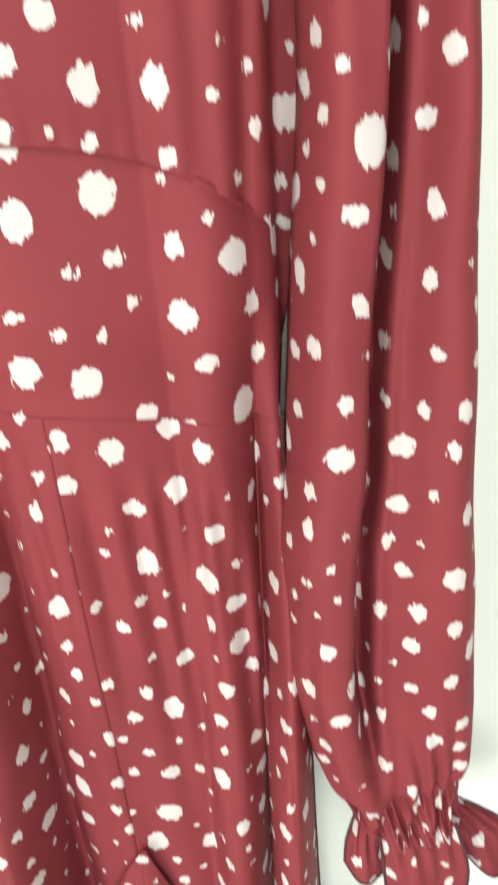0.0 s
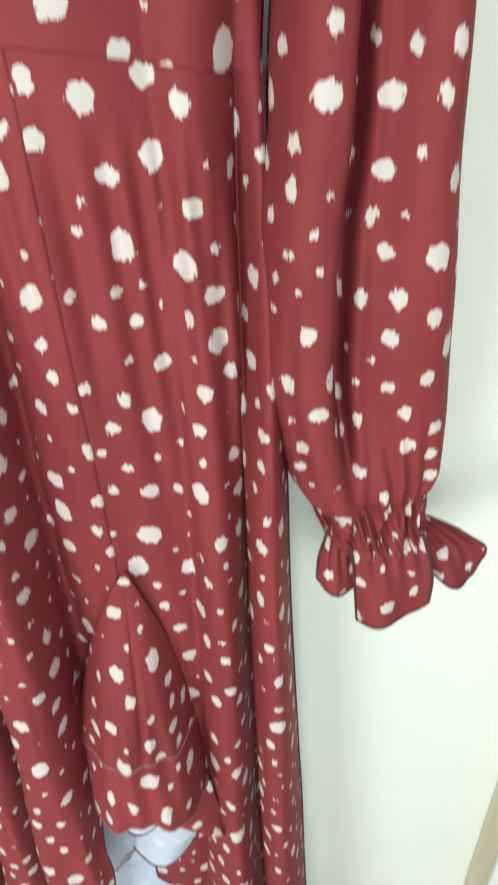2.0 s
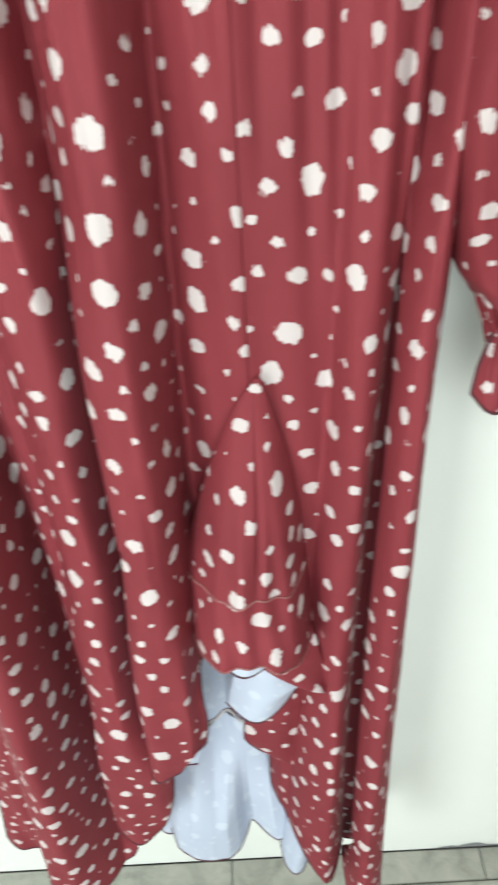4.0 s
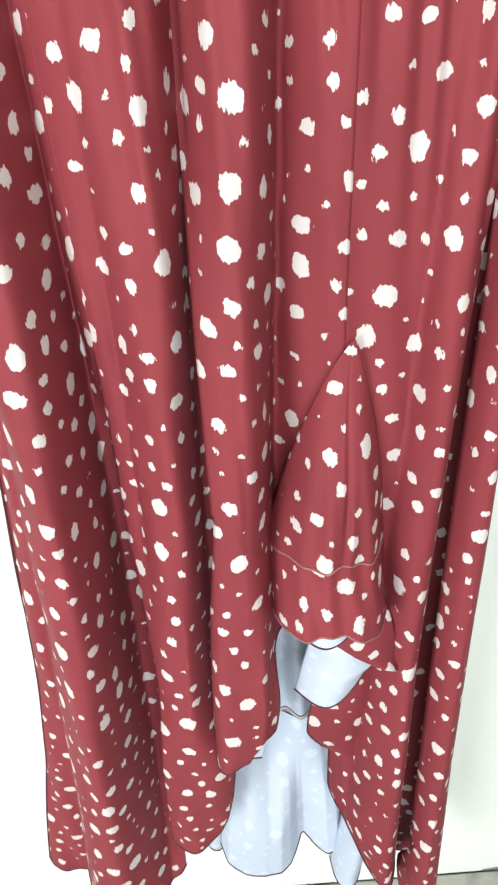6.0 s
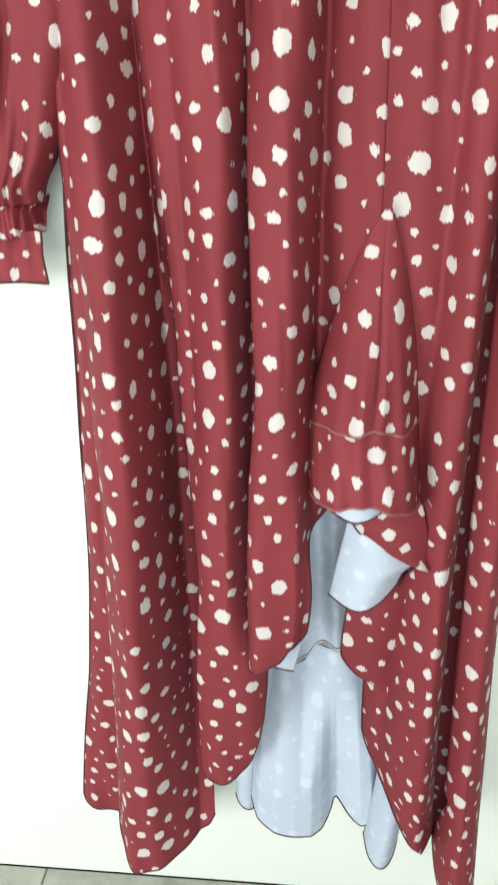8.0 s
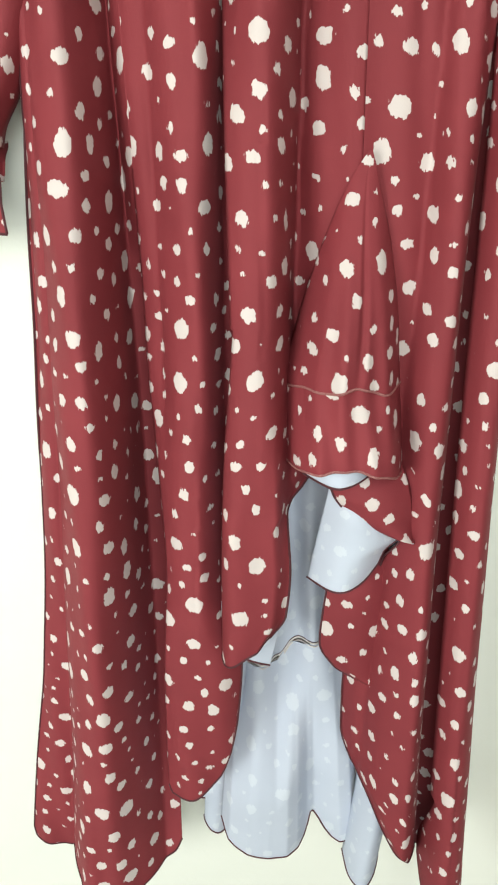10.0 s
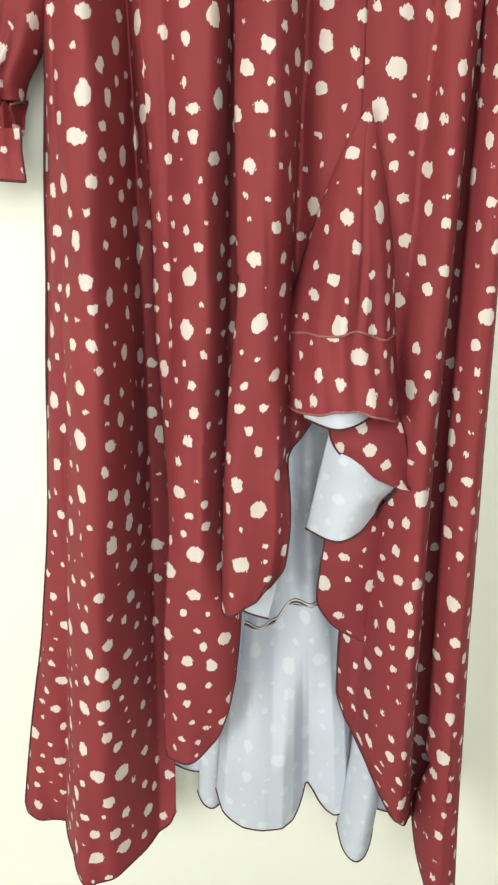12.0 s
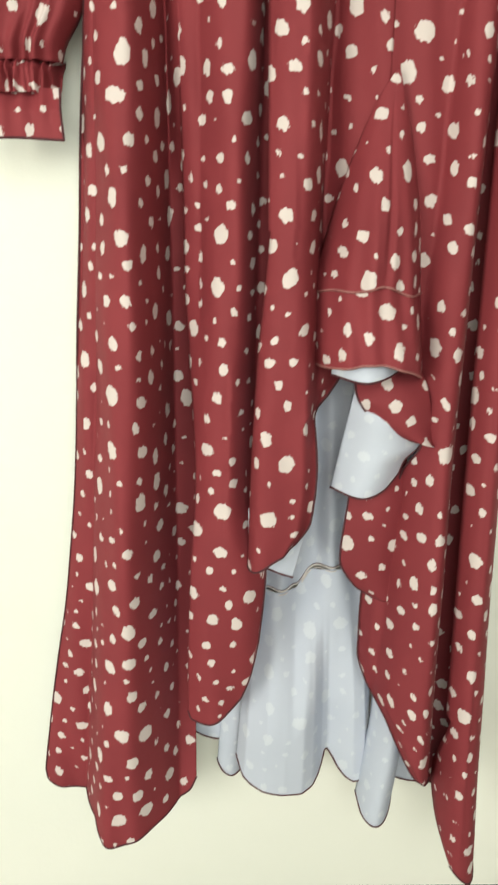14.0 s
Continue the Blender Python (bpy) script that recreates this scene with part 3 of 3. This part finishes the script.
def lobe(x0, x1, t0, t1, low, base, bulge):
    """One rounded fold of the back's hem flounce."""
    flap("back_ruffle", lambda z: ramp(z, ((0.20, x0), (0.51, t0))), lambda z: ramp(z, ((0.20, x1), (0.51, t1))), level(0.503),
         low, base, bulge, (), True, hems=("low",), width=0.12, label="pale blue-grey inside of the hem flounce", power=0.45, tucked=0.006)


def arch(*zs):
    return lambda u: curve(u, np.linspace(0, 1, len(zs)), zs)


lobe(-0.250, -0.200, -0.215, -0.170, arch(0.296, 0.290, 0.286, 0.285), 0.362, 0.008)
lobe(-0.214, -0.186, -0.190, -0.150, arch(0.256, 0.246, 0.242, 0.246), 0.356, 0.014)
# the widest part of the flounce: two folds with a shaded hollow between them
def seam_line(u):
    return np.interp(-0.168 + 0.122 * u, (-0.2, -0.161, -0.1195, -0.1057, -0.085, 0.03), (0.50, 0.488, 0.486, 0.507, 0.515, 0.51)) - 0.002


x, z, u = grid(lambda z: ramp(z, ((0.20, -0.194), (0.51, -0.168))), lambda z: ramp(z, ((0.20, -0.026), (0.51, -0.046))), seam_line,
               lambda u: curve(u, (0, 0.05, 0.14, 0.27, 0.42, 0.54, 0.60, 0.635, 0.66, 0.71, 0.76, 0.82, 0.88, 0.95, 1), (0.284, 0.270, 0.259, 0.254, 0.252, 0.254, 0.259, 0.270, 0.288, 0.278, 0.262, 0.252, 0.250, 0.253, 0.262)), 0.17, 0.27, 0.0017)
hang = smooth((seam_line(u) - z) / 0.16)
y = 0.359 + 0.008 * np.sin(x * 105 + 0.6) * (1 - hang) - hang * np.interp(u, (0, 0.06, 0.2, 0.35, 0.48, 0.56, 0.63, 0.68, 0.76, 0.86, 0.95, 1), (0.026, 0.043, 0.054, 0.056, 0.053, 0.044, 0.026, 0.021, 0.026, 0.034, 0.031, 0.020))
y += 0.0007 * np.sin(u * 31 + z * 9) * (1 - 0.5 * hang)
sheet("back_ruffle", x, y, z, (), dress, "pale blue-grey inside of the hem flounce", True, hems=("low",))
flap("back_ruffle", lambda z: ramp(z, ((0.20, -0.051), (0.42, -0.028))), lambda z: ramp(z, ((0.20, -0.009), (0.42, 0.012))), level(0.40),
     arch(0.232, 0.2175, 0.214, 0.213, 0.214, 0.2175, 0.232), 0.330, 0.034, (), True, hems=("low",), width=0.10, label="pale blue-grey inside of the hem flounce", power=0.6, tucked=0.02)
lobe(-0.010, 0.055, -0.040, 0.030, arch(0.238, 0.230, 0.226, 0.225), 0.358, 0.010)


# ---- sleeves ----
def sleeve(name, left, right, top, low, valley, dots, valley_depth, tops=0.296):
    """A full sleeve that hangs flat, with one deep fold down its front, gathered at the wrist."""
    nu, nv = 64, 320
    v = np.linspace(0, 1, nv)[:, None]
    z = top + (low - top) * v + np.zeros((1, nu))
    u = np.linspace(0, 1, nu)[None, :] + 0 * z
    x = left(z) + (right(z) - left(z)) * u
    round_off = 0.77 * (0.348 - tops) * (np.abs(2 * u - 1) ** 6)
    vu = ramp(z, valley)
    y = tops + 0.006 * np.sin(u * 5 + z * 4) + round_off
    valley_depth = valley_depth * smooth((z - low) / 0.08)
    y += valley_depth * np.exp(-((u - vu - 0.02) / 0.045) ** 2) + valley_depth * 0.4 * np.exp(-((u - vu - 0.14) / 0.12) ** 2)
    y += 0.004 * np.exp(-((u - vu + 0.25) / 0.03) ** 2) * smooth((1.22 - z) / 0.1)
    g = smooth((low + 0.09 - z) / 0.09)
    y += g * 0.0028 * (np.sin(u * 37 + 3 * np.sin(u * 9) + z * 30) + 0.5 * np.sin(u * 23 - z * 45)) + 0.001 * np.sin(z * 60 + u * 9)
    y += 0.005 * smooth((low + 0.014 - z) / 0.014)
    back_x, back_y = x[:, ::-1][:, 1:-1], 0.366 - 0.012 * np.abs(2 * u[:, 1:-1] - 1) ** 4
    return sheet(name, np.concatenate((x, back_x), 1), np.concatenate((y, back_y), 1), np.concatenate((z, z[:, 1:-1]), 1), dots, dress, closed=True, hems=())


def cuff(left, right, top, low, base, dots):
    """The elastic band: a narrow strip of tight wrinkles."""
    x, z, u = grid(left, right, level(top), level(low), 0.09, top - low, 0.0011)
    band = np.sin(math.pi * np.clip((top - z) / (top - low), 0, 1))
    y = base + 0.030 * np.abs(2 * u - 1) ** 4 + (0.0016 + 0.0026 * band) * (np.sin(u * 57 + 2.5 * np.sin(u * 17 + z * 55)) + 0.6 * np.sin(u * 31 - z * 120 + 1)) + 0.002 * band + 0.001 * np.sin(u * 120 + z * 300)
    y += 0.011 * smooth((z - top + 0.012) / 0.012)
    return sheet("gathered_cuff", x, y, z, dots, dress, hems=())


sleeve("sleeve",
       lambda z: ramp(z, ((1.020, 0.080), (1.033, 0.073), (1.046, 0.064), (1.075, 0.057), (1.144, 0.048), (1.204, 0.048), (1.230, 0.051), (1.255, 0.0545), (1.285, 0.056), (1.310, 0.058), (1.34, 0.060), (1.44, 0.067), (1.60, 0.05), (1.66, 0.035))),
       lambda z: ramp(z, ((1.020, 0.151), (1.034, 0.156), (1.056, 0.164), (1.147, 0.159), (1.225, 0.151), (1.291, 0.146), (1.372, 0.139), (1.457, 0.131), (1.60, 0.105), (1.66, 0.065))),
       1.66, 1.03, ((1.03, 0.33), (1.10, 0.34), (1.165, 0.36), (1.24, 0.40), (1.30, 0.41), (1.457, 0.49), (1.6, 0.5)), PRINT_SLEEVE, 0.030)
cuff(lambda z: ramp(z, ((1.000, 0.086), (1.044, 0.071))), lambda z: ramp(z, ((1.000, 0.157), (1.02, 0.154), (1.044, 0.158))), 1.044, 1.000, 0.2945, PRINT_CUFF)


def cuff_lobe(left, right, low, base, bulge, top=1.012, dots=PRINT_CUFF, hems=("low",)):
    x, z, u = grid(left, right, level(top), low, 0.06, 0.10, 0.0015)
    fall = smooth((top - z) / 0.06 + 0.1)
    y = base + 0.007 * (1 - smooth((top - z) / 0.02)) - bulge * np.sin(math.pi * u) * fall + 0.002 * (1 - fall) * np.sin(u * 30) - 0.004 * fall * np.sin(u * 7)
    sheet("cuff_ruffle", x, y, z, dots, dress, hems=hems)


cuff_lobe(lambda z: ramp(z, ((0.96, 0.078), (0.99, 0.079), (1.012, 0.088))), lambda z: ramp(z, ((0.965, 0.114), (1.02, 0.105))), arch(0.972, 0.965, 0.963, 0.963, 0.960), 0.309, 0.010, hems=("low", "left"))
cuff_lobe(lambda z: ramp(z, ((0.94, 0.1045), (1.012, 0.098))), lambda z: ramp(z, ((0.94, 0.153), (0.97, 0.154), (1.012, 0.146))), arch(0.941, 0.941, 0.942, 0.943, 0.944, 0.947, 0.953), 0.295, 0.009, hems=("low", "left", "right"))
cuff_lobe(lambda z: ramp(z, ((0.955, 0.164), (1.012, 0.136))), lambda z: ramp(z, ((0.965, 0.196), (0.985, 0.195), (1.000, 0.178), (1.012, 0.156))), arch(0.968, 0.960, 0.957, 0.961, 0.980), 0.309, 0.010, hems=("low", "right"))

sleeve("sleeve", lambda z: ramp(z, ((0.99, -0.41), (1.10, -0.395), (1.45, -0.385), (1.60, -0.35), (1.66, -0.31))),
       lambda z: ramp(z, ((0.985, -0.328), (1.002, -0.323), (1.026, -0.308), (1.07, -0.292), (1.121, -0.275), (1.20, -0.276), (1.45, -0.308), (1.60, -0.29), (1.66, -0.27))),
       1.66, 0.99, ((0.9, 0.55), (1.6, 0.5)), (), 0.012, 0.318)
cuff(lambda z: np.full(z.shape, -0.405), lambda z: ramp(z, ((0.965, -0.331), (0.995, -0.3275))), 0.995, 0.966, 0.322, ())
cuff_lobe(lambda z: np.full(z.shape, -0.40), lambda z: ramp(z, ((0.93, -0.324), (0.97, -0.326))), arch(0.930, 0.932, 0.930), 0.324, 0.006, top=0.970, dots=(), hems=("low", "right"))

# ---- floor tiles ----
def tile(x0, x1, y0, y1):
    g = 0.0010
    part("tile", box(x0 + g, x1 - g, y0 + g, y1 - g, -0.012, 0.0, 0.0012), STONE, floor)


SIDE = 0.40
for k in range(-8, 4):
    tile(max(X0, 0.275 + SIDE * (k - 1)), min(X1, 0.275 + SIDE * k), 0.342, WALL_Y - 0.001)
    for r in range(7):
        xa = 0.115 + SIDE * (k if r % 2 == 0 else k + 0.4)
        if xa + SIDE > X0 and xa < X1:
            tile(max(X0, xa), min(X1, xa + SIDE), 0.342 - SIDE * (r + 1), 0.342 - SIDE * r)
